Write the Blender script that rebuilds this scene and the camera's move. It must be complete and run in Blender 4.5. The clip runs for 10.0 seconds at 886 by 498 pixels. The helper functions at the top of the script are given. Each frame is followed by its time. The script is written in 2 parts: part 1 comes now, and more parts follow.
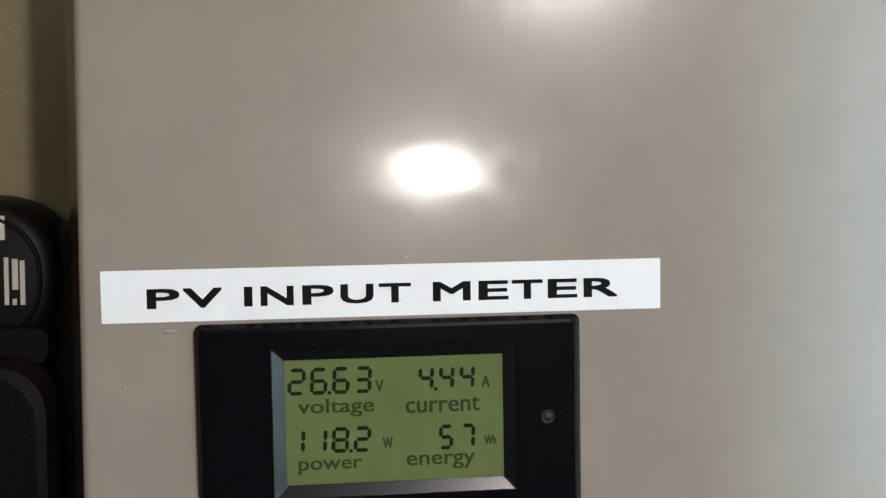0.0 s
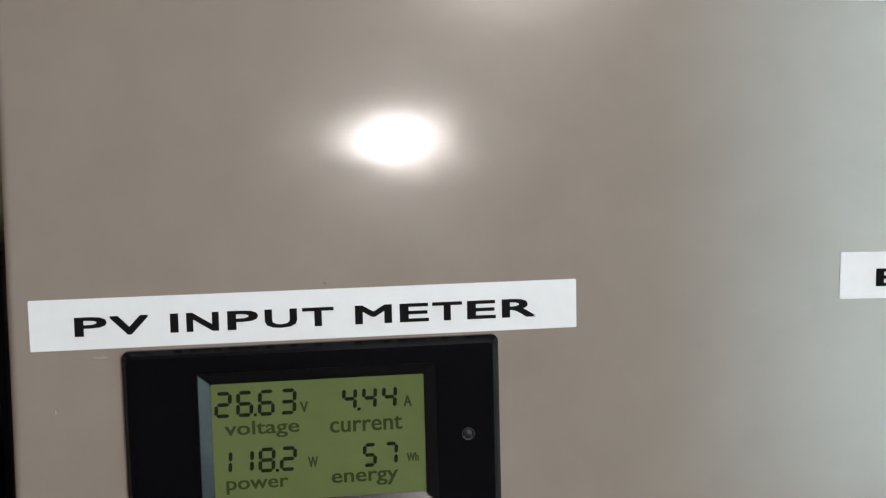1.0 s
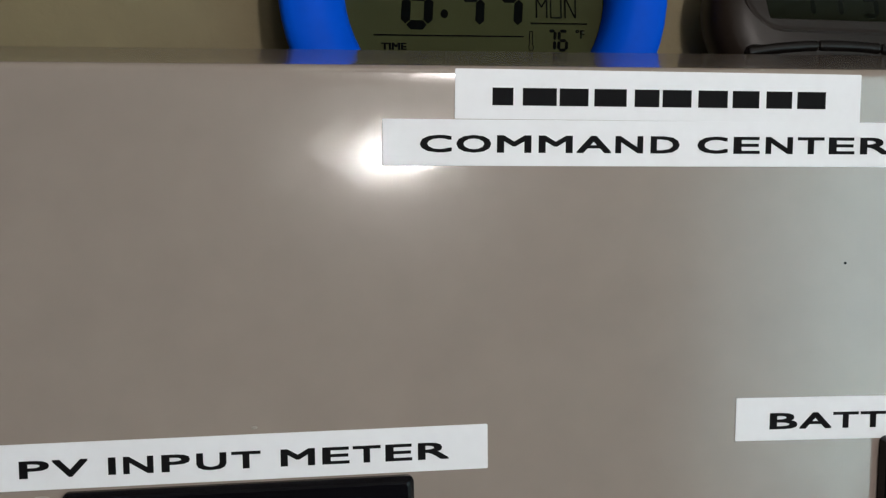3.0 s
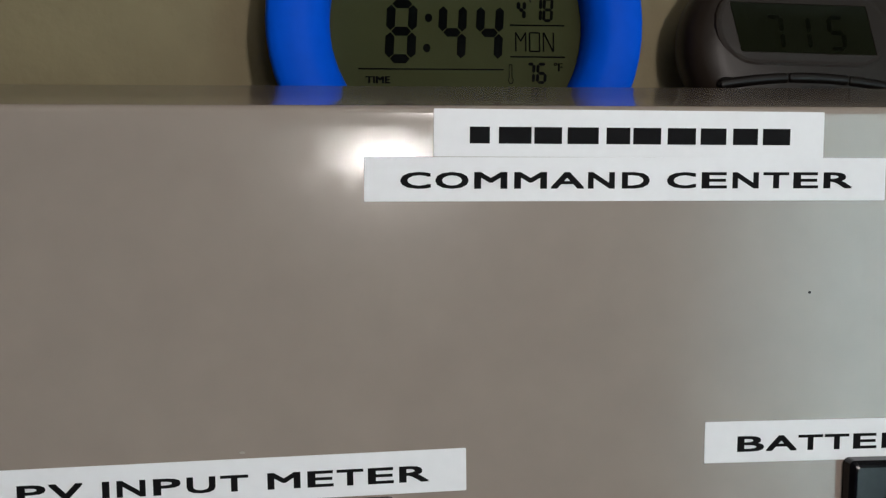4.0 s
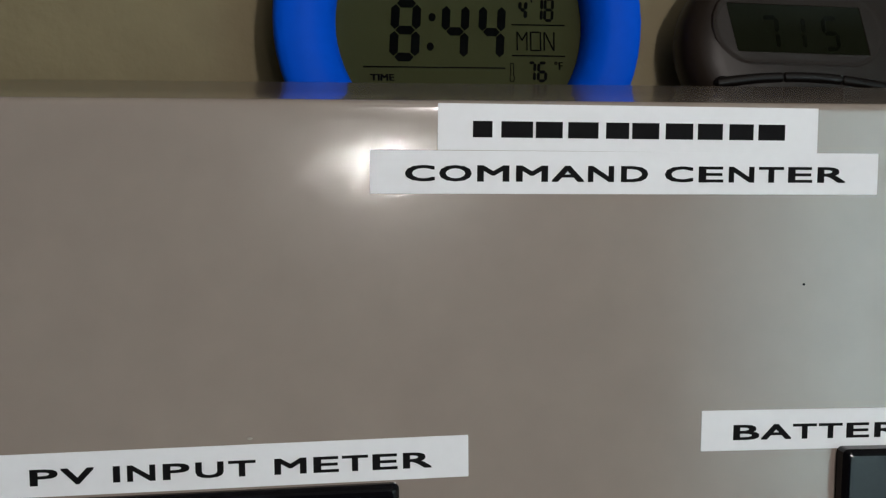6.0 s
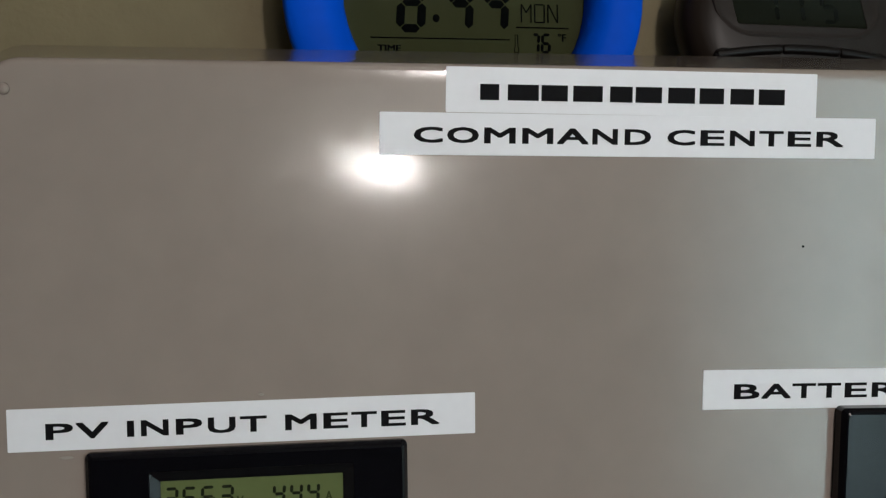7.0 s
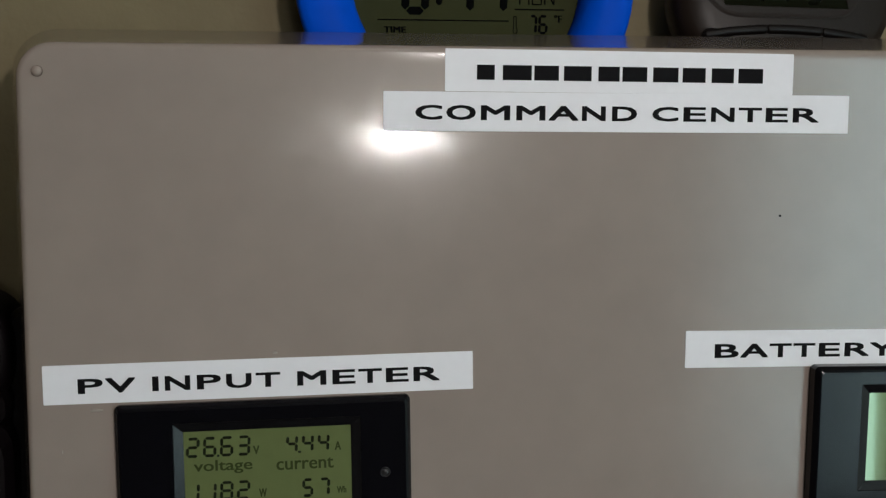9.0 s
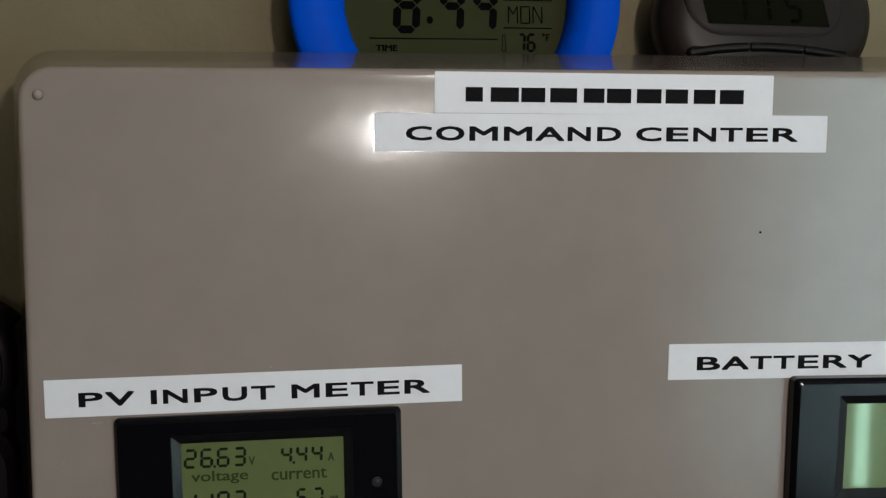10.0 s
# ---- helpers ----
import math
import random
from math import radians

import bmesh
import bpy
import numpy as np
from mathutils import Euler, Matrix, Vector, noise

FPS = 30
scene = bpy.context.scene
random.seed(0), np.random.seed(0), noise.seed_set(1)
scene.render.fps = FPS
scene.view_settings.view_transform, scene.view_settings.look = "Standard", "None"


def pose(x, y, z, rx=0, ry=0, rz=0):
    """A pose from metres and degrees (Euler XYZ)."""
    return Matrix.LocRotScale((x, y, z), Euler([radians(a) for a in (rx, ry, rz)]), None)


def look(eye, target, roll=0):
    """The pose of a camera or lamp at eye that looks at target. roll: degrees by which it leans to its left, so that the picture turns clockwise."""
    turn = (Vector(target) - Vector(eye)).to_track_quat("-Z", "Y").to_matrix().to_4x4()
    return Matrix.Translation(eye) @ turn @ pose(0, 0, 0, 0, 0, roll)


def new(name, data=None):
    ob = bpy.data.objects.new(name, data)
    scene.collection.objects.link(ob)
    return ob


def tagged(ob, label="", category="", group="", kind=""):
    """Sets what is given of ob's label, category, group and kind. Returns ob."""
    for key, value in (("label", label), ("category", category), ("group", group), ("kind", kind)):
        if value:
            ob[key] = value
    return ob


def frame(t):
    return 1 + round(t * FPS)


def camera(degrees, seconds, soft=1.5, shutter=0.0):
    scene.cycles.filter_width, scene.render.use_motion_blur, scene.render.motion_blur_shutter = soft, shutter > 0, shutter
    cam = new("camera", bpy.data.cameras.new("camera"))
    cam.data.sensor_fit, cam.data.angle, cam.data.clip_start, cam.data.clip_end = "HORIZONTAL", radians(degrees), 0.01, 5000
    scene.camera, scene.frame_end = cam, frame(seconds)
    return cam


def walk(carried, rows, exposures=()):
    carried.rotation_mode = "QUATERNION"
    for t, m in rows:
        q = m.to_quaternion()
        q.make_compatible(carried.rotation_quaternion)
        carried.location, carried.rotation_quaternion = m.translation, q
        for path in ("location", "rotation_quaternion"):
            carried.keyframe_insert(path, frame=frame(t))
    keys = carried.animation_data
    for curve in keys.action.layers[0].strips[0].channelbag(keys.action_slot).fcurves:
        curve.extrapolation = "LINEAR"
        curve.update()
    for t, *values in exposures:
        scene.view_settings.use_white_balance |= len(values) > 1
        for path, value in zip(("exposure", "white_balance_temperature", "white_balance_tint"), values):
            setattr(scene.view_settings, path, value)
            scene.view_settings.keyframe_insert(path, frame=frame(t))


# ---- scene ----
cam = camera(40.01, 10.0, soft=1.3)
PATH = [
    (0, (-0.06386, -0.28173, 1.42955), (0.16083, 1.70121, 1.29740), -0.093),
    (0.5, (-0.05389, -0.28660, 1.44093), (0.19270, 1.68938, 1.25468), -0.194),
    (1, (-0.05343, -0.29028, 1.44456), (0.22239, 1.68126, 1.25237), -0.577),
    (1.5, (-0.05434, -0.29389, 1.45103), (0.25474, 1.66995, 1.23243), -0.173),
    (2, (-0.05137, -0.29935, 1.45981), (0.26684, 1.66266, 1.23788), 0.120),
    (2.5, (-0.04024, -0.30502, 1.47785), (0.23836, 1.66086, 1.23769), 0.159),
    (3, (-0.03535, -0.31256, 1.48498), (0.23903, 1.65941, 1.29505), 0.115),
    (4.5, (-0.03168, -0.32963, 1.49856), (0.24639, 1.64096, 1.29992), 0.004),
    (5, (-0.03282, -0.33104, 1.49618), (0.24953, 1.63998, 1.30818), 0.093),
    (5.5, (-0.03318, -0.33282, 1.49552), (0.24533, 1.63901, 1.31023), 0.167),
    (7, (-0.03995, -0.34233, 1.47905), (0.25110, 1.62919, 1.31053), 0.314),
    (7.5, (-0.04076, -0.35053, 1.47651), (0.25052, 1.61967, 1.29353), 0.254),
    (8, (-0.04174, -0.35781, 1.47668), (0.24934, 1.61171, 1.28623), 0.271),
    (8.5, (-0.04159, -0.36433, 1.48261), (0.23987, 1.60308, 1.25876), 0.359),
    (9, (-0.03768, -0.37023, 1.48098), (0.21994, 1.60124, 1.26434), 0.179),
    (9.5, (-0.03666, -0.37414, 1.48198), (0.21908, 1.59808, 1.27002), 0.198),
    (10, (-0.03683, -0.38070, 1.49066), (0.22582, 1.58824, 1.25765), 0.153),
]
EXPOSURES = [(0.0, 0.47), (1.0, 0.32), (2.5, 0.13), (4.5, -0.03), (7.5, -0.22), (10.0, -0.27)]
walk(cam, [(t, look(eye, target, roll)) for t, eye, target, roll in PATH], EXPOSURES)

# ---- light ----
world = bpy.data.worlds.new("sky")
scene.world = world
world.use_nodes = True
sky = world.node_tree.nodes.new("ShaderNodeTexSky")
sky.sky_type, sky.sun_disc, sky.sun_elevation, sky.sun_rotation = "NISHITA", False, radians(40), radians(60)
back = world.node_tree.nodes["Background"]
back.inputs["Strength"].default_value = 0.1
world.node_tree.links.new(sky.outputs["Color"], back.inputs["Color"])


def lamp(name, kind, m, energy, colour, **extra):
    data = bpy.data.lights.new(name, kind)
    data.energy, data.color = energy, colour
    if kind == "AREA":
        data.shape, data.size, data.size_y = "RECTANGLE", extra["size"], extra["size_y"]
    else:
        data.shadow_soft_size = extra["radius"]
    ob = new(name, data)
    ob.matrix_world = m
    return ob


# daylight in the window opening, a lamp up to the right, a small bare lamp behind the viewer and an added overhead fill
# that lifts the shadows
lamp("window_daylight", "AREA", pose(1.915, -3.055, 1.18, 90), 55.0, (0.66, 0.90, 1.0), size=1.47, size_y=1.70)
lamp("window_daylight", "AREA", pose(2.065, -3.050, 1.18, 90), 72.0, (0.66, 0.90, 1.0), size=1.17, size_y=1.68)
lamp("wall_lamp_light", "AREA", look((0.20, -0.95, 1.665), (0.03, 0.0, 1.45)), 4.1, (1.0, 0.925, 0.89), size=0.04, size_y=0.04)
lamp("bare_lamp_light", "AREA", look((0.276, -2.93, 1.424), (0.0, 0.0, 1.45)), 5.2, (1.0, 0.955, 0.92), size=0.028, size_y=0.010)
lamp("overhead_fill_light", "AREA", pose(0.35, -1.05, 2.46), 4.0, (1.0, 0.91, 0.855), size=0.7, size_y=0.7)


# ---- materials ----
def material(name, colour, rough=0.5, metal=0.0, vary=0.12, scale=60.0, bump=0.0, bump_scale=400.0, coat=0.0, stretch=(1, 1, 1), rough_vary=0.0, second=None, ior=1.5, coat_rough=0.03, bump_stretch=None, stretched=0.0, coat_ior=1.5, tint=None):
    """Two scales of noise move the colour; a finer one gives relief."""
    m = bpy.data.materials.new(name)
    m.use_nodes = True
    nt = m.node_tree
    n, link = nt.nodes, nt.links.new
    b = n["Principled BSDF"]
    b.inputs["Roughness"].default_value, b.inputs["Metallic"].default_value = rough, metal
    b.inputs["Coat Weight"].default_value, b.inputs["Coat Roughness"].default_value, b.inputs["IOR"].default_value = coat, coat_rough, ior
    b.inputs["Anisotropic"].default_value, b.inputs["Coat IOR"].default_value = stretched, coat_ior
    if tint:
        b.inputs["Specular Tint"].default_value = (*tint, 1)
    co = n.new("ShaderNodeTexCoord")
    mp = n.new("ShaderNodeMapping")
    mp.inputs["Scale"].default_value = stretch
    link(co.outputs["Object"], mp.inputs["Vector"])
    big, small = n.new("ShaderNodeTexNoise"), n.new("ShaderNodeTexNoise")
    big.inputs["Scale"].default_value, big.inputs["Detail"].default_value = scale * 0.2, 4
    small.inputs["Scale"].default_value, small.inputs["Detail"].default_value = scale * 4, 6
    link(mp.outputs["Vector"], big.inputs["Vector"])
    link(mp.outputs["Vector"], small.inputs["Vector"])
    add = n.new("ShaderNodeMath")
    add.operation = "ADD"
    link(big.outputs["Fac"], add.inputs[0])
    link(small.outputs["Fac"], add.inputs[1])
    ramp = n.new("ShaderNodeMapRange")
    ramp.inputs["From Min"].default_value, ramp.inputs["From Max"].default_value = 0.7, 1.3
    link(add.outputs[0], ramp.inputs["Value"])
    mix = n.new("ShaderNodeMix")
    mix.data_type = "RGBA"
    low = second or [c * (1 - vary) for c in colour]
    high = [min(1, c * (1 + vary)) for c in colour]
    mix.inputs["A"].default_value, mix.inputs["B"].default_value = (*low, 1), (*high, 1)
    link(ramp.outputs["Result"], mix.inputs["Factor"])
    link(mix.outputs["Result"], b.inputs["Base Color"])
    if rough_vary:
        rr = n.new("ShaderNodeMapRange")
        rr.inputs["From Min"].default_value, rr.inputs["From Max"].default_value = 0.3, 0.7
        rr.inputs["To Min"].default_value, rr.inputs["To Max"].default_value = rough - rough_vary, rough + rough_vary
        link(small.outputs["Fac"], rr.inputs["Value"])
        link(rr.outputs["Result"], b.inputs["Roughness"])
    if bump:
        fine = n.new("ShaderNodeTexNoise")
        fine.inputs["Scale"].default_value, fine.inputs["Detail"].default_value = bump_scale, 3
        own = n.new("ShaderNodeMapping")
        own.inputs["Scale"].default_value = bump_stretch or stretch
        link(co.outputs["Object"], own.inputs["Vector"])
        link(own.outputs["Vector"], fine.inputs["Vector"])
        bp = n.new("ShaderNodeBump")
        bp.inputs["Strength"].default_value, bp.inputs["Distance"].default_value = bump, 0.0005
        link(fine.outputs["Fac"], bp.inputs["Height"])
        link(bp.outputs["Normal"], b.inputs["Normal"])
        link(bp.outputs["Normal"], b.inputs["Coat Normal"])
    return m


LID = material("grey_beige_abs", (0.264, 0.2195, 0.192), 0.076, ior=1.36, vary=0.06, scale=14, bump=0.030, bump_scale=1150, bump_stretch=(1.5, 1, 0.8), coat=0.7, coat_rough=0.20, coat_ior=1.36, stretched=0.6)
# upright wiping streaks that break up the gloss of the lid
lid_nodes, lid_link = LID.node_tree.nodes, LID.node_tree.links.new
lid_place, wiped_map = lid_nodes.new("ShaderNodeTexCoord"), lid_nodes.new("ShaderNodeMapping")
wiped_map.inputs["Scale"].default_value = (1.0, 1.0, 0.4)
lid_link(lid_place.outputs["Object"], wiped_map.inputs["Vector"])
wiped, wiped_range = lid_nodes.new("ShaderNodeTexNoise"), lid_nodes.new("ShaderNodeMapRange")
wiped.inputs["Scale"].default_value, wiped.inputs["Detail"].default_value, wiped.inputs["Roughness"].default_value = 330, 5, 0.65
lid_link(wiped_map.outputs["Vector"], wiped.inputs["Vector"])
wiped_range.inputs["From Min"].default_value, wiped_range.inputs["From Max"].default_value = 0.36, 0.66
wiped_range.inputs["To Min"].default_value, wiped_range.inputs["To Max"].default_value = 0.030, 0.160
lid_link(wiped.outputs["Fac"], wiped_range.inputs["Value"])
lid_link(wiped_range.outputs["Result"], lid_nodes["Principled BSDF"].inputs["Roughness"])
TAPE = material("white_laminated_tape", (0.74, 0.74, 0.78), 0.5, vary=0.02, scale=80, bump=0.05, bump_scale=300)
INK = material("black_tape_ink", (0.004, 0.004, 0.005), 0.7, vary=0.2, ior=1.2)
BEZEL = material("black_meter_plastic", (0.0030, 0.0030, 0.0044), 0.14, ior=1.25, vary=0.15, bump=0.012, bump_scale=2500)
BUTTON = material("grey_button_plastic", (0.018, 0.018, 0.02), 0.42, ior=1.35, vary=0.1)
BEVEL = material("shiny_black_bevel", (0.006, 0.006, 0.007), 0.22, vary=0.1, ior=1.36)
GLASS_GREEN = material("green_lcd", (0.112, 0.138, 0.055), 0.04, vary=0.05, scale=40, tint=(0.76, 1.0, 0.68))
SEGMENT = material("lcd_segment", (0.012, 0.017, 0.008), 0.08, vary=0.1)
SEGMENT_FAINT = material("lcd_print", (0.035, 0.048, 0.016), 0.08, vary=0.1)
BLUE = material("blue_plastic", (0.0, 0.068, 0.54), 0.45, ior=1.12, vary=0.05, bump=0.04, bump_scale=1500)
CLOCK_LCD = material("grey_green_lcd", (0.037, 0.040, 0.018), 0.05, ior=1.25, vary=0.05, scale=30)
CLOCK_SEG = material("clock_segment", (0.0012, 0.0018, 0.0018), 0.08, ior=1.2, vary=0.1)
BRONZE = material("grey_brown_metallic_plastic", (0.0150, 0.0106, 0.0082), 0.34, ior=1.22, vary=0.06, bump=0.05, bump_scale=3000)
DARK = material("black_gloss_plastic", (0.004, 0.003, 0.0028), 0.33, ior=1.28, vary=0.1)
TIMER_LCD = material("dark_green_lcd", (0.006, 0.007, 0.0035), 0.06, ior=1.22, vary=0.06, scale=30)
TIMER_SEG = material("timer_segment", (0.0028, 0.0034, 0.0018), 0.06, ior=1.22, vary=0.1)
WALL = material("olive_wall_paint", (0.168, 0.137, 0.072), 0.7, vary=0.07, scale=18, bump=0.5, bump_scale=260)
ROOM = material("cream_room_paint", (0.20, 0.17, 0.13), 0.8, vary=0.05, scale=4, bump=0.3, bump_scale=150)
# paint of an unseen wall, white so that it bounces fill light
SIDE = material("white_bounce_wall_paint", (0.74, 0.70, 0.63), 0.8, vary=0.04, scale=4, bump=0.3, bump_scale=150)
CEILING = material("white_ceiling_paint", (0.82, 0.80, 0.76), 0.9, vary=0.03, scale=4, bump=0.3, bump_scale=90)
CARPET = material("brown_carpet", (0.035, 0.027, 0.021), 0.95, vary=0.25, scale=40, bump=0.8, bump_scale=300)
TOOL = material("black_tool_plastic", (0.0035, 0.0022, 0.0030), 0.45, ior=1.2, vary=0.2, bump=0.15, bump_scale=1200)
TOOL_MARK = material("cream_print", (0.45, 0.42, 0.36), 0.5, vary=0.1)
PLATE = material("white_switch_plastic", (0.42, 0.42, 0.44), 0.4, vary=0.03)
PALE = material("scuffed_abs", (0.32, 0.285, 0.25), 0.6, vary=0.1)
SLAT = material("white_blind_vinyl", (0.75, 0.75, 0.73), 0.5, vary=0.04)
thin = SLAT.node_tree.nodes.new("ShaderNodeBsdfTranslucent")
thin.inputs["Color"].default_value = (0.72, 0.74, 0.70, 1)
half = SLAT.node_tree.nodes.new("ShaderNodeMixShader")
SLAT.node_tree.links.new(SLAT.node_tree.nodes["Principled BSDF"].outputs["BSDF"], half.inputs[1])
SLAT.node_tree.links.new(thin.outputs["BSDF"], half.inputs[2])
SLAT.node_tree.links.new(half.outputs["Shader"], SLAT.node_tree.nodes["Material Output"].inputs["Surface"])
FRAME = material("white_window_frame", (0.7, 0.7, 0.7), 0.4, vary=0.03)


# ---- helpers ----
def part(name, bm, mat, parent=None, label="", smooth=False):
    bmesh.ops.recalc_face_normals(bm, faces=bm.faces)
    me = bpy.data.meshes.new(name)
    bm.to_mesh(me)
    bm.free()
    me.materials.append(mat)
    if smooth:
        for poly in me.polygons:
            poly.use_smooth = True
    ob = new(name, me)
    if parent:
        ob.parent = parent
    if label:
        tagged(ob, label)
    return ob


def thing(name, m, label, category, group=""):
    ob = new(name)
    ob.empty_display_size = 0.01
    ob.matrix_world = m
    return tagged(ob, label, category, group)


def rrect(x0, x1, z0, z1, r, seg=6):
    """A rounded rectangle, from its top right corner anticlockwise, as (x, z)."""
    r = min(r, (x1 - x0) / 2, (z1 - z0) / 2)
    out = []
    for cx, cz, a in ((x1 - r, z1 - r, 0), (x0 + r, z1 - r, 90), (x0 + r, z0 + r, 180), (x1 - r, z0 + r, 270)):
        for i in range(seg + 1):
            b = radians(a + 90 * i / seg)
            out.append((cx + r * math.cos(b), cz + r * math.sin(b)))
    return out


def ellipse(cx, cz, a, b, n=64, power=2.0):
    out = []
    for i in range(n):
        t = 2 * math.pi * i / n
        c, s = math.cos(t), math.sin(t)
        out.append((cx + a * math.copysign(abs(c) ** (2 / power), c), cz + b * math.copysign(abs(s) ** (2 / power), s)))
    return out


def loft(bm, levels, cap_first=True, cap_last=True):
    """levels: (y, loop of (x, z)), all loops of one length."""
    rings = [[bm.verts.new((x, y, z)) for x, z in loop] for y, loop in levels]
    n = len(rings[0])
    for a, b in zip(rings, rings[1:]):
        for i in range(n):
            bm.faces.new((a[i], a[(i + 1) % n], b[(i + 1) % n], b[i]))
    if cap_first:
        bm.faces.new(rings[0])
    if cap_last:
        bm.faces.new(rings[-1])
    return bm


def box(bm, x0, x1, y0, y1, z0, z1, bevel=0.0):
    made = bmesh.ops.create_cube(bm, size=1)
    for v in made["verts"]:
        v.co = ((x0 + x1) / 2 + v.co.x * (x1 - x0), (y0 + y1) / 2 + v.co.y * (y1 - y0), (z0 + z1) / 2 + v.co.z * (z1 - z0))
    if bevel:
        edges = list({e for v in made["verts"] for e in v.link_edges})
        bmesh.ops.bevel(bm, geom=edges, offset=bevel, segments=2, affect="EDGES")
    return bm


def poly(bm, pts, y, thick=0.0):
    if thick:
        return loft(bm, [(y, pts), (y + thick, pts)])
    bm.faces.new([bm.verts.new((x, y, z)) for x, z in pts])
    return bm


def stroke(bm, a, b, w, y, tip=0.6):
    d = Vector((b[0] - a[0], b[1] - a[1])).normalized() * (w / 2)
    s = Vector((-d.y, d.x))
    pts = [(a[0] - s.x, a[1] - s.y), (b[0] - s.x, b[1] - s.y), (b[0] + d.x * tip, b[1] + d.y * tip), (b[0] + s.x, b[1] + s.y), (a[0] + s.x, a[1] + s.y), (a[0] - d.x * tip, a[1] - d.y * tip)]
    poly(bm, pts, y)


SEVEN = {"0": "abcdef", "1": "bc", "2": "abged", "3": "abgcd", "4": "fgbc", "5": "afgcd", "6": "afgecd", "7": "abc", "8": "abcdefg", "9": "abcdfg"}


def digit(bm, ch, x, z, w, h, t, y, slant=0.0):
    """A seven-segment figure whose lower left corner is (x, z)."""
    def at(u, v):
        return (x + u + slant * v, z + v)
    g, m = t * 0.57, h / 2
    lo, hi, lf, rt = t / 2, h - t / 2, t / 2, w - t / 2
    ends = {"a": ((lf + g, hi), (rt - g, hi)), "g": ((lf + g, m), (rt - g, m)), "d": ((lf + g, lo), (rt - g, lo)),
            "f": ((lf, m + g), (lf, hi - g)), "e": ((lf, lo + g), (lf, m - g)), "b": ((rt, m + g), (rt, hi - g)), "c": ((rt, lo + g), (rt, m - g))}
    for s in SEVEN[ch]:
        a, b = ends[s]
        stroke(bm, at(*a), at(*b), t, y, 0.9)


def lettering(text, width, height, y, bold=0.0, heavy=0.0):
    """A bmesh of the text in the plane y, fitted to width and height, its lower left corner at the origin; bold widens the strokes by that many metres."""
    cu = bpy.data.curves.new("lettering", "FONT")
    cu.body, cu.size, cu.resolution_u = text, 1.0, 3
    ob = new("lettering", cu)
    bpy.context.view_layer.update()
    me = bpy.data.meshes.new_from_object(ob.evaluated_get(bpy.context.evaluated_depsgraph_get()))
    bpy.data.objects.remove(ob)
    bpy.data.curves.remove(cu)
    co = np.array([v.co for v in me.vertices])
    low, high = co.min(axis=0), co.max(axis=0)
    bm = bmesh.new()
    places = [(0.5, 0.5)] if not bold else [(u, v) for u in (0, 0.5, 1) for v in (0, 1)]
    for k, (du, dv) in enumerate(places):
        for v, c in zip(me.vertices, co):
            v.co = ((c[0] - low[0]) / (high[0] - low[0]) * (width - bold) + du * bold, y - k * 0.000004,
                    (c[1] - low[1]) / (high[1] - low[1]) * (height - heavy) + dv * heavy)
        bm.from_mesh(me)
    bpy.data.meshes.remove(me)
    return bm


# advance, ink start and ink end of bold sans-serif capitals, in thousandths of the letter size
CAPITALS = {"A": (722, 0, 720), "B": (722, 73, 684), "C": (722, 48, 676), "D": (722, 77, 678), "E": (667, 73, 623), "I": (278, 68, 214), "M": (833, 71, 761),
            "N": (722, 74, 647), "O": (778, 44, 734), "P": (667, 73, 621), "R": (722, 73, 723), "T": (611, 22, 590), "U": (722, 71, 651), "V": (667, 1, 667), "Y": (667, 0, 665)}


def set_out(text, width):
    """Each letter of the text with the start and width of its ink, when the whole spans width."""
    pen, out = 0, []
    for ch in text:
        step, ink0, ink1 = CAPITALS[ch]
        out.append((ch, pen + ink0, ink1 - ink0))
        pen += step
    left = out[0][1]
    k = width / (out[-1][1] + out[-1][2] - left)
    return [(ch, (a - left) * k, w * k) for ch, a, w in out]


def merge(into, bm, dx=0.0, dz=0.0):
    bmesh.ops.translate(bm, verts=bm.verts, vec=(dx, 0, dz))
    me = bpy.data.meshes.new("piece")
    bm.to_mesh(me)
    bm.free()
    into.from_mesh(me)
    bpy.data.meshes.remove(me)


# ---- the room ----
WALL_Y = 0.090


def wall_slab(name, x0, x1, y0, y1, z0, z1, mat, label, category="wall"):
    return tagged(part(name, box(bmesh.new(), x0, x1, y0, y1, z0, z1), mat), label, category, kind="structure")


wall_slab("wall_north", -1.12, 3.12, WALL_Y, WALL_Y + 0.12, 0.0, 2.5, WALL, "olive beige painted wall with a fine roller texture")
wall_slab("wall_west", -1.12, -1.0, -3.12, WALL_Y, 0.0, 2.5, ROOM, "brownish painted side wall of the room")
wall_slab("wall_east", 3.0, 3.12, -3.12, WALL_Y, 0.0, 2.5, SIDE, "unseen side wall beside the window, white to bounce fill")
wall_slab("floor", -1.12, 3.12, -3.12, WALL_Y + 0.12, -0.1, 0.0, CARPET, "brown carpet floor of the room", "floor")
wall_slab("ceiling", -1.12, 3.12, -3.12, WALL_Y + 0.12, 2.5, 2.6, CEILING, "white painted ceiling of the room", "ceiling")
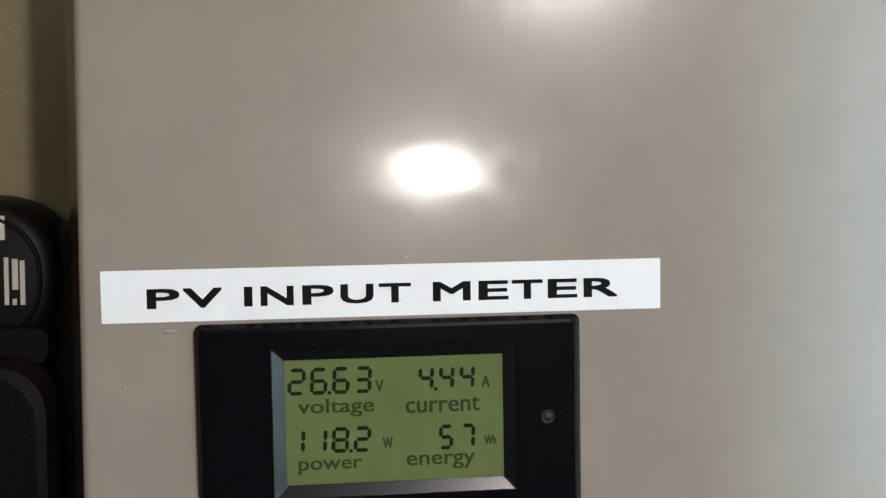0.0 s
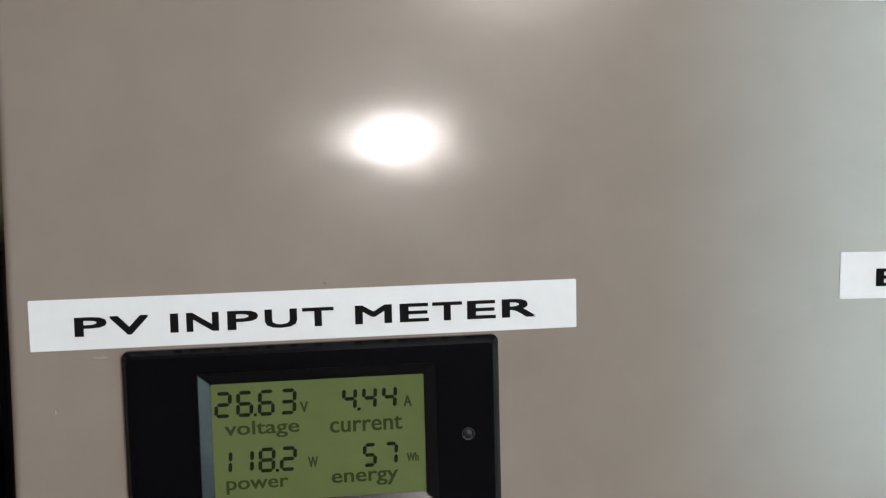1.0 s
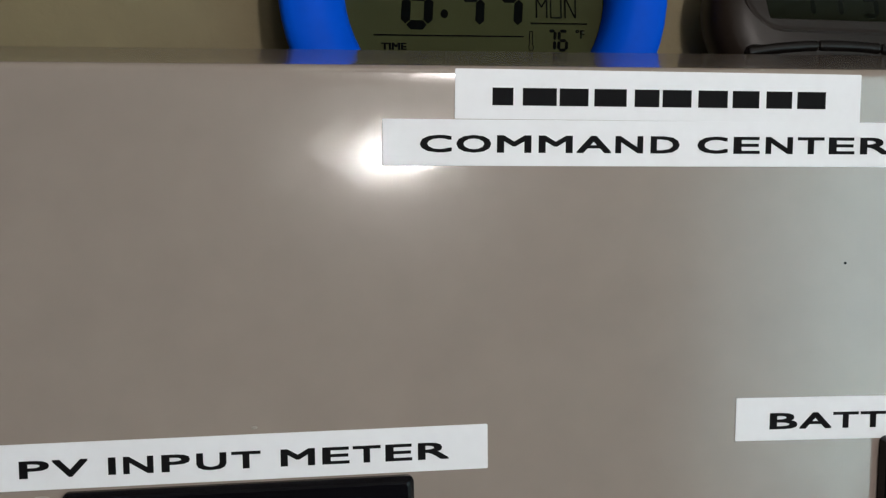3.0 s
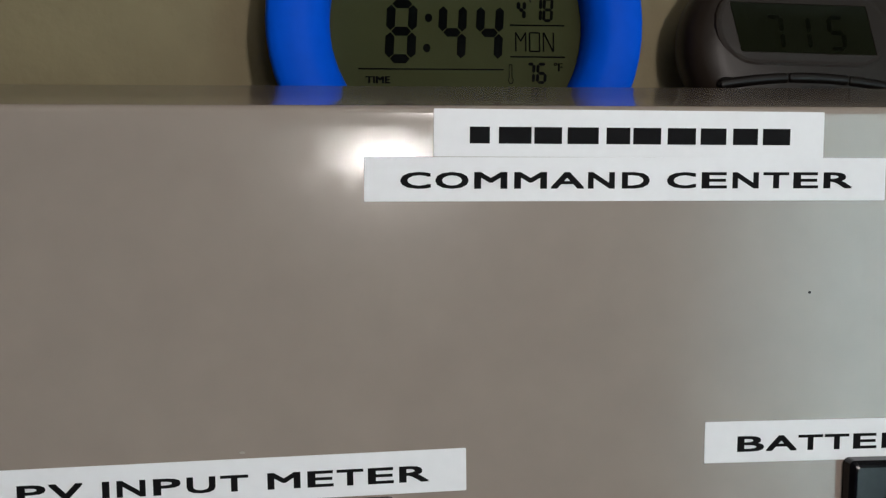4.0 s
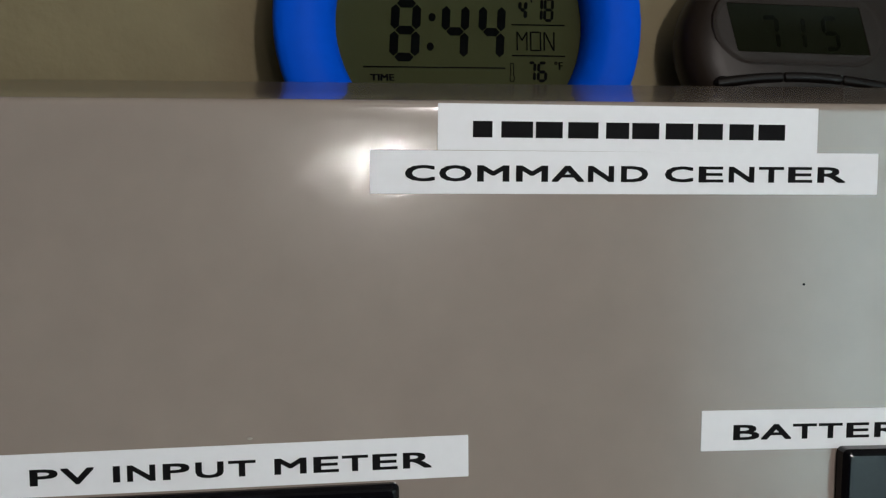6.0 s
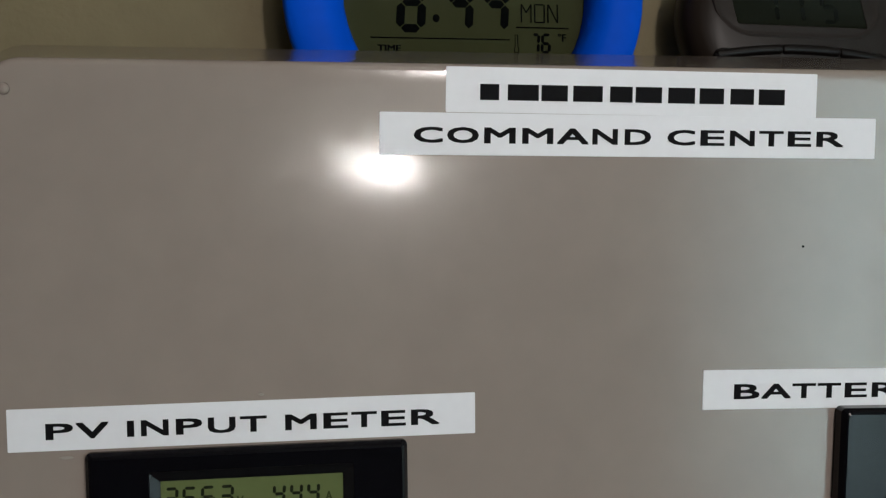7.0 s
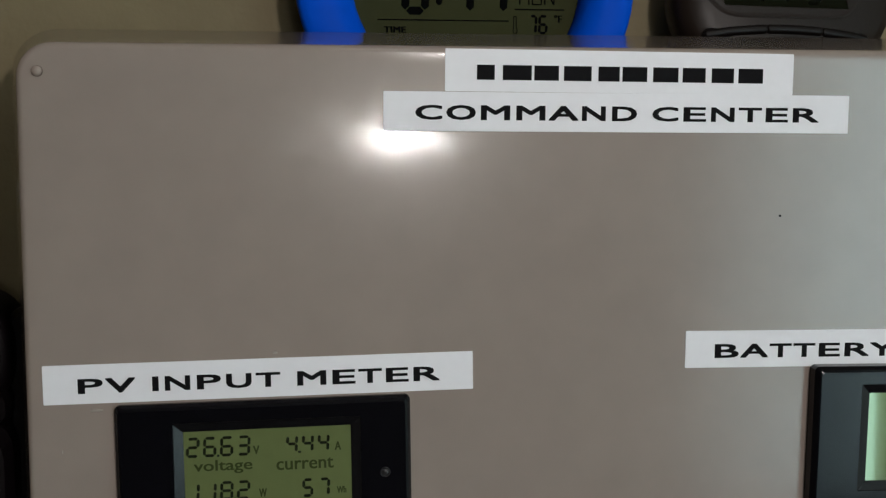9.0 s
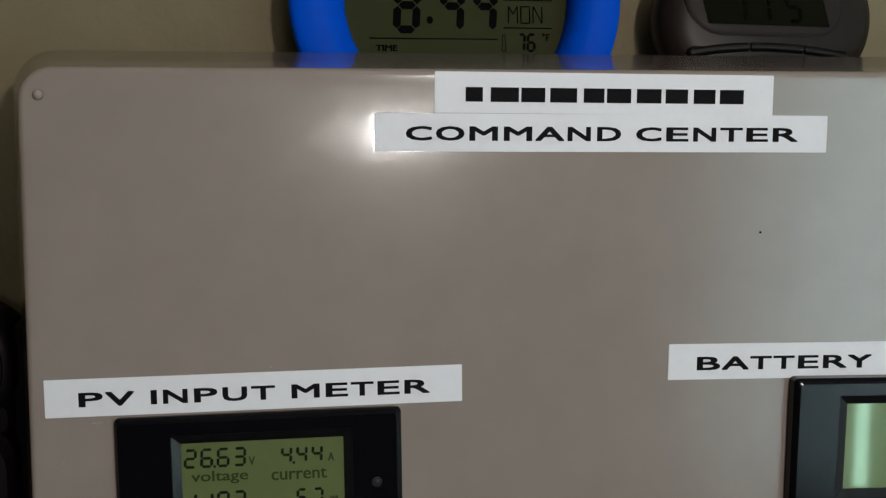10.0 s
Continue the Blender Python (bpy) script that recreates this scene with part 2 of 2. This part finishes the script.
# wall behind the viewer, with the window opening in it
WX0, WX1, WZ0, WZ1, BY = 1.13, 2.70, 0.28, 2.08, -3.0
bm = bmesh.new()
for a, b, c, d in ((-1.0, WX0, 0, 2.5), (WX1, 3.0, 0, 2.5), (WX0, WX1, 0, WZ0), (WX0, WX1, WZ1, 2.5)):
    box(bm, a, b, BY - 0.12, BY, c, d)
tagged(part("wall_south", bm, ROOM), "cream painted wall with a window opening", "wall", kind="structure")
window = tagged(new("window_1"), "white framed window with open vertical blinds", "window", kind="structure")
window.location = (0, BY, 0)
bm = bmesh.new()
for a, b, c, d in ((WX0, WX0 + 0.05, WZ0, WZ1), (WX1 - 0.05, WX1, WZ0, WZ1), (WX0 + 0.05, WX1 - 0.05, WZ0, WZ0 + 0.05), (WX0 + 0.05, WX1 - 0.05, WZ1 - 0.05, WZ1), (1.98, 2.02, WZ0 + 0.05, WZ1 - 0.05)):
    box(bm, a, b, -0.11, -0.06, c, d, 0.004)
part("window_frame", bm, FRAME, window)
slat_mesh = None
# vertical blind: half turned, and nearly closed on both sides of the parted place
for x, turn in [(1.182 + 0.085 * i, 58) for i in range(5)] + [(1.607, 15), (1.733, 15)] + [(1.818 + 0.085 * i, 58) for i in range(10)]:
    if slat_mesh is None:
        slat = part("slat", box(bmesh.new(), -0.0375, 0.0375, -0.001, 0.001, WZ0 + 0.02, WZ1 - 0.02), SLAT, window)
        slat_mesh = slat.data
    else:
        slat = new("slat", slat_mesh)
        slat.parent = window
    slat.matrix_basis = pose(x, 0.03, 0, 0, 0, turn + 6 * math.sin(x * 40))

# ---- the enclosure ----
X0, X1, Z0, Z1 = -0.1152, 0.2480, 1.2150, 1.5024   # front outline of its lid
enclosure = thing("enclosure", pose(0, 0, 0), "grey-beige plastic electrical enclosure with a slightly glossy lid", "enclosure")


def lid_loop(grow_x, grow_z, r):
    return rrect(X0 - grow_x, X1 + grow_x, Z0 - grow_z, Z1 + grow_z, r, 8)


R = 0.0105
levels = [(0.046, lid_loop(0.0095, 0.0063, R + 0.004)), (0.0440, lid_loop(0.0098, 0.0065, R + 0.004))]
levels += [(0.0022, lid_loop(0.0, 0.0, R))]
for i in range(1, 7):
    a = radians(90 * i / 6)
    levels.append((0.0022 - 0.0022 * math.sin(a), lid_loop(-0.0022 * (1 - math.cos(a)), -0.0022 * (1 - math.cos(a)), R - 0.0020 * (1 - math.cos(a)))))
levels.append((0.0, lid_loop(-0.0060, -0.0060, R - 0.0035)))
lid = part("lid", loft(bmesh.new(), levels), LID, enclosure, smooth=True)
lid.data.polygons[-1].use_smooth = False
lid.data.polygons[-2].use_smooth = False
part("back_bracket", loft(bmesh.new(), [(0.046, rrect(-0.08, 0.21, 1.25, 1.44, 0.006)), (WALL_Y, rrect(-0.08, 0.21, 1.25, 1.44, 0.006))]), DARK, enclosure)


def screw_at(x, z):
    bm = bmesh.new()
    levels = [(-0.00005, ellipse(x, z, 0.0017, 0.0017, 24)), (-0.0007, ellipse(x, z, 0.0015, 0.0015, 24)), (-0.0011, ellipse(x, z, 0.0009, 0.0009, 24)), (-0.0012, ellipse(x, z, 0.0003, 0.0003, 24))]
    part("lid_screw", loft(bm, levels), LID, enclosure, "small domed lid screw cap", smooth=True)


screw_at(-0.1088, 1.4938)
# specks and scuffs on the lid
bm = bmesh.new()
poly(bm, ellipse(0.1191, 1.4498, 0.00045, 0.0004, 10), -0.0002)
part("speck", bm, INK, enclosure, "tiny dark speck")
for x, z, a, b in ((-0.0945, 1.3925, 0.0022, 0.0005), (-0.0410, 1.4090, 0.0009, 0.0004), (-0.1049, 1.3799, 0.0002, 0.0007)):
    part("scuff", loft(bmesh.new(), [(-0.0003, ellipse(x, z, a * 0.6, b * 0.6, 12)), (0.0001, ellipse(x, z, a, b, 12))]), PALE, enclosure, "small pale scuff")


# ---- printed labels ----
def label_tape(m, width, words, label, height=0.012, cap=0.00455, bars=(), drop=0.0003):
    """A strip of label tape; the origin is its lower left corner. words: (text, start, width)."""
    strip = thing("label_tape", m, label, "label", "printed labels on the enclosure")
    bm = bmesh.new()
    loft(bm, [(0.0, rrect(0, width, 0, height, 0.0003, 2)), (-0.00018, rrect(0, width, 0, height, 0.0003, 2)), (-0.00022, rrect(0.00008, width - 0.00008, 0.00008, height - 0.00008, 0.0003, 2))])
    part("tape", bm, TAPE, strip)
    z = (height - cap) / 2 - drop
    for text, tx, tw in words:
        for ch, start, wide in set_out(text, tw):
            bm = bmesh.new()
            merge(bm, lettering(ch, wide, cap, -0.0003, 0.00058, 0.00032), tx + start, z)
            part("letter", bm, INK, strip)
    # a name, kept as plain bars of the letters' size
    for tx, tw in bars:
        part("name_bar", box(bmesh.new(), tx + 0.0003, tx + tw - 0.0003, -0.00036, -0.00023, z, z + cap), INK, strip)
    return strip


label_tape(pose(-0.1100, 0, 1.3944, 0, -0.77, 0), 0.1303, [("PV", 0.0102, 0.0170), ("INPUT", 0.0321, 0.0385), ("METER", 0.0757, 0.0443)], "white label tape with black words PV INPUT METER", drop=0.0006)
label_tape(pose(-0.0077, 0, 1.4766, 0, 0.28, 0), 0.1485, [("COMMAND", 0.0097, 0.0694), ("CENTER", 0.084, 0.0546)], "white label tape with black words COMMAND CENTER")
NAME_BARS = [(0.0095, 0.0061), (0.0175, 0.0096), (0.0273, 0.0083), (0.0366, 0.0093), (0.0475, 0.0073), (0.0551, 0.0085), (0.0649, 0.0087), (0.0744, 0.0080), (0.0838, 0.0078), (0.0925, 0.0086)]
label_tape(pose(0.0111, 0, 1.48865, 0, 0.4, 0), 0.1108, [], "white label tape with a name as black bars", height=0.0129, bars=NAME_BARS, drop=0.0006)
label_tape(pose(0.0889, 0, 1.4011, 0, 0.55, 0), 0.1310, [("BATTERY", 0.0097, 0.0612)], "white label tape with black word BATTERY", drop=0.0006)


# ---- panel meters ----
MW, MH = 0.0896, 0.0496


def panel_meter(m, label, readings, proud=0.0032, shift=0.0):
    """A power meter whose bezel's upper left corner is the origin; z goes down from 0 to -MH."""
    meter = thing("panel_meter", m, label, "meter", "panel meters in the lid")
    W0, W1, V0, V1 = 0.0173 + shift, 0.0739 + shift, -0.0058, -0.0408     # window opening
    outer = lambda g, r: rrect(g, MW - g, -MH + g, -g, r, 4)
    hole = lambda g, r: rrect(W0 + g, W1 - g, V1 + g, V0 - g, r, 4)
    levels = [(proud - 0.0032, outer(0.0, 0.0016)), (-0.0014, outer(0.0, 0.0016)), (-0.0029, outer(0.0010, 0.0014)), (-0.0032, outer(0.0017, 0.0012)),
              (-0.0032, hole(-0.0002, 0.0006)), (-0.0030, hole(0.0, 0.0005)), (-0.0012, hole(0.0001, 0.0003))]
    part("bezel", loft(bmesh.new(), levels, True, False), BEZEL, meter)
    part("window_bevel", loft(bmesh.new(), [(-0.00305, hole(0.00002, 0.0005)), (-0.0021, hole(0.0029, 0.0003)), (-0.0012, hole(0.0029, 0.0003))], False, False), BEVEL, meter, "shiny sloped window surround")
    lcd = part("lcd", poly(bmesh.new(), rrect(W0 + 0.0027, W1 - 0.0027, V1 + 0.0027, V0 - 0.0027, 0.0003, 2), -0.0019, 0.0006), GLASS_GREEN, meter, "green liquid crystal display")
    bx, bz = 0.0814, -0.0239
    part("button", loft(bmesh.new(), [(-0.0030, ellipse(bx, bz, 0.0017, 0.0017, 24)), (-0.0034, ellipse(bx, bz, 0.0016, 0.0016, 24)), (-0.0035, ellipse(bx, bz, 0.0014, 0.0014, 24)), (-0.0031, ellipse(bx, bz, 0.0012, 0.0012, 24)),
         (-0.0034, ellipse(bx, bz, 0.0009, 0.0009, 24)), (-0.0036, ellipse(bx, bz, 0.0003, 0.0003, 24))]), BUTTON, meter, "small round grey button", smooth=True)
    if not readings:
        return meter
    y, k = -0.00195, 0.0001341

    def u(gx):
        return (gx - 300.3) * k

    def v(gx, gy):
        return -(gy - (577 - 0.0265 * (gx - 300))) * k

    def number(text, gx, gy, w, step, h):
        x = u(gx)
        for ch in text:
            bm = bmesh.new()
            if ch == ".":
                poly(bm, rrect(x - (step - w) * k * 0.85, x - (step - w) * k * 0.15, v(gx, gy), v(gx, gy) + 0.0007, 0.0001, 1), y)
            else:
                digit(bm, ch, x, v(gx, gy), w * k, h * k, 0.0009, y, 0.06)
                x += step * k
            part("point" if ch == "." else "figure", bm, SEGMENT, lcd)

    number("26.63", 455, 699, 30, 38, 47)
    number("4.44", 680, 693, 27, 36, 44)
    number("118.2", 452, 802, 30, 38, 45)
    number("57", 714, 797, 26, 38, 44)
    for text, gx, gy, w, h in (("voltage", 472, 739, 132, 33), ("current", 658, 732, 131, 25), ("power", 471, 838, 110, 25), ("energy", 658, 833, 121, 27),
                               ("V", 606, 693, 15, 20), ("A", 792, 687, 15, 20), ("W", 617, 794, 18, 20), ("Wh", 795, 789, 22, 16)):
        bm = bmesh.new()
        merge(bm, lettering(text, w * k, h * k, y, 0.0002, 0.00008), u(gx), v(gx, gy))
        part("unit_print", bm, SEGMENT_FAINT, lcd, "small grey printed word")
    return meter


panel_meter(pose(-0.0893, 0, 1.3939, 0, -0.88, 0), "black panel power meter with a green lit display", True)
panel_meter(pose(0.1310, -0.0028, 1.4014, 0, 0.75, 0), "black panel meter with a pale glaring display", False, 0.006, -0.0016)

# ---- blue clock on the wall ----
clock = thing("wall_clock", pose(0.0271, 0.060, 1.5308, -6, 0, 0), "round bright blue digital clock hung on the wall", "clock")
RO, RI, RX = 0.0608, 0.0414, 0.0013     # rim, display opening and how far it sits off the middle
levels = [(0.022, ellipse(0, 0, RO - 0.006, RO - 0.006)), (0.012, ellipse(0, 0, RO - 0.0008, RO - 0.0008))]
for y, r in ((0.0040, RO), (0.0012, RO - 0.0004), (0.0002, RO - 0.0014), (-0.0004, RO - 0.0034), (-0.0007, RO - 0.0075), (-0.0006, RO - 0.0115), (0.0004, RO - 0.0145), (0.0024, RI + 0.0024), (0.0052, RI + 0.0006), (0.0125, RI)):
    levels.append((y, ellipse(RX * (RO - r) / (RO - RI), 0, r, r)))
part("ring", loft(bmesh.new(), levels, True, False), BLUE, clock, "glossy blue rounded rim", smooth=True)
clock_lcd = part("lcd", poly(bmesh.new(), ellipse(RX, 0, RI + 0.0004, RI + 0.0004), 0.0118, 0.002), CLOCK_LCD, clock, "grey-green liquid crystal display")
KC, YC = 0.0001855, 0.0116


def cu(gx):
    return (gx - 797) * KC + 0.0010


def cv(gy):
    return (50 - gy) * KC + 0.0011


for ch, gx, gy, w, h, t in (("8", 669, 123, 54, 112, 0.0029), ("4", 761, 123, 50, 110, 0.0028), ("4", 828, 123, 49, 110, 0.0028), ("4", 904, 46, 17, 38, 0.0012),
                            ("1", 936, 48, 14, 44, 0.0010), ("8", 951, 48, 19, 44, 0.0010), ("7", 919, 158, 17, 38, 0.0010), ("6", 938, 158, 19, 38, 0.0010)):
    bm = bmesh.new()
    digit(bm, ch, cu(gx), cv(gy), w * KC, h * KC, t, YC, 0.06)
    part("figure", bm, CLOCK_SEG, clock_lcd)
for gx, gy in ((748, 43), (744, 96)):
    part("colon_dot", poly(bmesh.new(), ellipse(cu(gx), cv(gy), 0.0012, 0.0014, 16), YC), CLOCK_SEG, clock_lcd)
bm = bmesh.new()
stroke(bm, (cu(929), cv(8)), (cu(931), cv(13)), 0.0004, YC)
part("date_tick", bm, CLOCK_SEG, clock_lcd)
bm = bmesh.new()
merge(bm, lettering("°F", 16 * KC, 15 * KC, YC, 0.0002), cu(971), cv(135))
part("degree_print", bm, CLOCK_SEG, clock_lcd)
for x0, bars in ((903, ((903, 67, 912, 82), (921, 67, 912, 82))), (928, ((930, 67, 944, 67), (929, 100, 945, 100))), (953, ((954, 67, 970, 99),))):
    bm = bmesh.new()
    for q in ((x0, 67, x0, 100), (x0 + 18, 67, x0 + 18, 100)) + bars:
        stroke(bm, (cu(q[0]), cv(q[1])), (cu(q[2]), cv(q[3])), 0.00045, YC)
    part("weekday_letter", bm, CLOCK_SEG, clock_lcd)
for a, b, gy in ((624, 880, 133), (893, 991, 54), (893, 991, 110)):
    bm = bmesh.new()
    stroke(bm, (cu(a), cv(gy)), (cu(b), cv(gy)), 0.00045, YC)
    part("divider_line", bm, CLOCK_SEG, clock_lcd)
bm = bmesh.new()
merge(bm, lettering("TIME", 43 * KC, 12 * KC, YC, 0.0003, 0.0001), cu(636), cv(158))
part("time_print", bm, CLOCK_SEG, clock_lcd)
bm = bmesh.new()
tube = [(cu(893) + dx * KC, cv(gy)) for dx, gy in ((-2.5, 124), (2.5, 124), (2.5, 146), (4.5, 151), (2.5, 157), (-2.5, 157), (-4.5, 151), (-2.5, 146))]
for a, b in zip(tube, tube[1:] + tube[:1]):
    stroke(bm, a, b, 0.00025, YC)
part("thermometer_sign", bm, CLOCK_SEG, clock_lcd)

# ---- grey timer on the wall ----
timer = thing("digital_timer", pose(0.1455, 0.062, 1.5269, -6, 0, 0), "grey-brown oval digital timer hung on the wall", "timer")
TA, TB = 0.0420, 0.0335
levels = [(0.0225, ellipse(0, -0.0025, TA - 0.004, TB - 0.004, 64, 2.05)), (0.014, ellipse(0, -0.0025, TA, TB, 64, 2.05)), (0.006, ellipse(0, -0.0025, TA, TB, 64, 2.05)),
          (0.002, ellipse(0, -0.0025, TA - 0.0015, TB - 0.0015, 64, 2.05)), (0.0, ellipse(0, -0.0025, TA - 0.005, TB - 0.005, 64, 2.05)), (-0.0012, ellipse(0, -0.0025, TA - 0.012, TB - 0.010, 64, 2.05))]
part("case", loft(bmesh.new(), levels), BRONZE, timer, smooth=True)


def skewed(x0, x1, z0, z1, r, skew=-0.245, tilt=-0.019):
    return [(x + skew * (z - 0.003), z + tilt * x) for x, z in rrect(x0, x1, z0, z1, r, 5)]


LX0, LX1, LZ0, LZ1 = -0.0268, 0.0206, -0.0063, 0.0102
def surround(g, r):
    return skewed(-0.0336 + g, 0.0280 - g, -0.0108 + g, 0.0150 - g, r, -0.1)


part("lcd_surround", loft(bmesh.new(), [(-0.0004, surround(0, 0.0130)), (-0.0012, surround(0.0004, 0.0126)), (-0.00145, surround(0.0012, 0.0118)), (-0.0014, surround(0.0022, 0.0108)),
     (-0.0015, skewed(LX0, LX1, LZ0, LZ1, 0.0006)), (-0.0004, skewed(LX0 + 0.0006, LX1 - 0.0006, LZ0 + 0.0006, LZ1 - 0.0006, 0.0004))], False, False), BRONZE, timer)
timer_lcd = part("lcd", poly(bmesh.new(), skewed(LX0 + 0.0002, LX1 - 0.0002, LZ0 + 0.0002, LZ1 - 0.0002, 0.0004), -0.00135, 0.0003), TIMER_LCD, timer, "dark green liquid crystal display")
for ch, x in (("7", -0.0152), ("1", -0.0058), ("5", 0.0062)):
    bm = bmesh.new()
    digit(bm, ch, x, -0.0052, 0.0062, 0.0118, 0.0015, -0.00142, -0.12)
    part("figure", bm, TIMER_SEG, timer_lcd)


def arc_pad(a0, a1, rad, cx, cz, thick, y0, y1, n=28, taper=0.07, least=0.2):
    """A pad bent along an arc, rounded in section."""
    bm = bmesh.new()
    rings = []
    for i in range(n + 1):
        f = i / n
        ang = radians(a0 + (a1 - a0) * f)
        e = min(1.0, min(f, 1 - f) / taper)
        s = thick / 2 * max(least, math.sqrt(1 - (1 - e) ** 2))
        ring = []
        for k in range(10):
            b = 2 * math.pi * k / 10
            rr = rad + s * math.cos(b)
            ring.append(bm.verts.new((cx + rr * math.sin(ang), y0 + (y1 - y0) * (0.5 - 0.5 * math.sin(b)), cz + rr * math.cos(ang))))
        rings.append(ring)
    for a, b in zip(rings, rings[1:]):
        for k in range(10):
            bm.faces.new((a[k], a[(k + 1) % 10], b[(k + 1) % 10], b[k]))
    bm.faces.new(rings[0])
    bm.faces.new(rings[-1])
    return bm


RB, BX, BZ = 0.158, -0.0040, -0.0138     # the arc on which the buttons lie
part("button_well", arc_pad(-10.5, 12.6, RB, BX, BZ - RB, 0.0052, -0.0014, 0.002, 90), DARK, timer, "black button recess", smooth=True)
for a0, a1 in ((-10.2, -1.68), (-1.58, 5.95), (6.05, 12.3)):
    part("button", arc_pad(a0, a1, RB, BX, BZ - 0.0004 - RB, 0.0038, -0.0024, 0.001, 40, 0.026, 0.7), DARK, timer, "", smooth=True)
bm = bmesh.new()
for i in range(8):
    box(bm, -0.0038 + i * 0.0015, -0.0038 + i * 0.0015 + 0.0011, -0.00145, -0.0006, -0.0180, -0.0169)
part("print_bar", bm, DARK, timer, "row of tiny dark print")
for x, z in ((0.0335, 0.0002), (0.0350, 0.0003)):
    part("print_bar", box(bmesh.new(), x - 0.0005, x + 0.0005, -0.0002, 0.0007, z - 0.0006, z + 0.0006), DARK, timer)

for i, w in enumerate((0.0016, 0.0022, 0.0014, 0.0020, 0.0018)):
    x = -0.0085 + i * 0.0029
    part("print_bar", box(bmesh.new(), x, x + w, -0.00235, -0.0015, 0.0136, 0.0147), DARK, timer)

# ---- black hand lamp beside the enclosure ----
light_case = thing("work_light", pose(-0.156, 0.045, 1.385), "black plastic work light with cream printing against the wall", "work light")
bm = bmesh.new()
head_loop = lambda g: ellipse(0.000, 0.0160, 0.0275 - g, 0.0215 - g, 48, 2.6)
loft(bm, [(WALL_Y - 0.045, head_loop(0.004)), (0.030, head_loop(0)), (0.004, head_loop(0)), (0.001, head_loop(0.001)), (0.0, head_loop(0.004))])
part("head", bm, TOOL, light_case, smooth=True)
bm = bmesh.new()
loft(bm, [(0.020, rrect(-0.035, 0.0262, -0.0075, 0.0045, 0.004)), (0.002, rrect(-0.035, 0.0262, -0.0075, 0.0045, 0.004)), (-0.0012, rrect(-0.034, 0.0250, -0.0062, 0.0030, 0.003))])
part("collar", bm, TOOL, light_case)
bm = bmesh.new()
ring_loop = lambda g: ellipse(0.000, 0.0160, 0.0235 - g, 0.0178 - g, 48, 2.4)
loft(bm, [(0.0012, ring_loop(-0.0006)), (-0.0010, ring_loop(0)), (-0.0010, ring_loop(0.0006)), (0.0012, ring_loop(0.0012))], False, False)
part("head_rim", bm, TOOL, light_case, smooth=True)
bm = bmesh.new()
body_loop = lambda g: rrect(-0.04 + g, 0.0275 - g, -0.16 + g, -0.004 - g, 0.012, 5)
loft(bm, [(0.043, body_loop(0.003)), (0.030, body_loop(0)), (-0.002, body_loop(0)), (-0.0055, body_loop(0.0025)), (-0.006, body_loop(0.005))])
part("body", bm, TOOL, light_case)
bm = bmesh.new()
loft(bm, [(0.035, rrect(0.0235, 0.0420, -0.16, 0.0310, 0.007)), (0.012, rrect(0.0235, 0.0420, -0.16, 0.0310, 0.007)), (0.008, rrect(0.0255, 0.0400, -0.158, 0.0290, 0.006))])
part("side_clip", bm, TOOL, light_case)
bm = bmesh.new()
for x0, x1, z0, z1 in ((0.0116, 0.0128, 0.0095, 0.0218), (0.0142, 0.0153, 0.0092, 0.0216), (0.0162, 0.0177, 0.0132, 0.0212), (0.0162, 0.0172, 0.0092, 0.0108), (0.0182, 0.0194, 0.0092, 0.0208), (0.0128, 0.0146, 0.0262, 0.0325)):
    box(bm, x0, x1, -0.0006, 0.0002, z0, z1)
part("print_bar", bm, TOOL_MARK, light_case, "cream printed bars")

# ---- cable clip on the wall ----
clip = thing("cable_clip", pose(-0.1590, WALL_Y, 1.4537), "small white plastic cable clip on the wall", "cable clip")
part("cover", loft(bmesh.new(), [(0.0, rrect(-0.006, 0.006, -0.0045, 0.0045, 0.0015)), (-0.003, rrect(-0.006, 0.006, -0.0045, 0.0045, 0.0015)), (-0.005, rrect(-0.0045, 0.0045, -0.003, 0.003, 0.001))]), PLATE, clip)
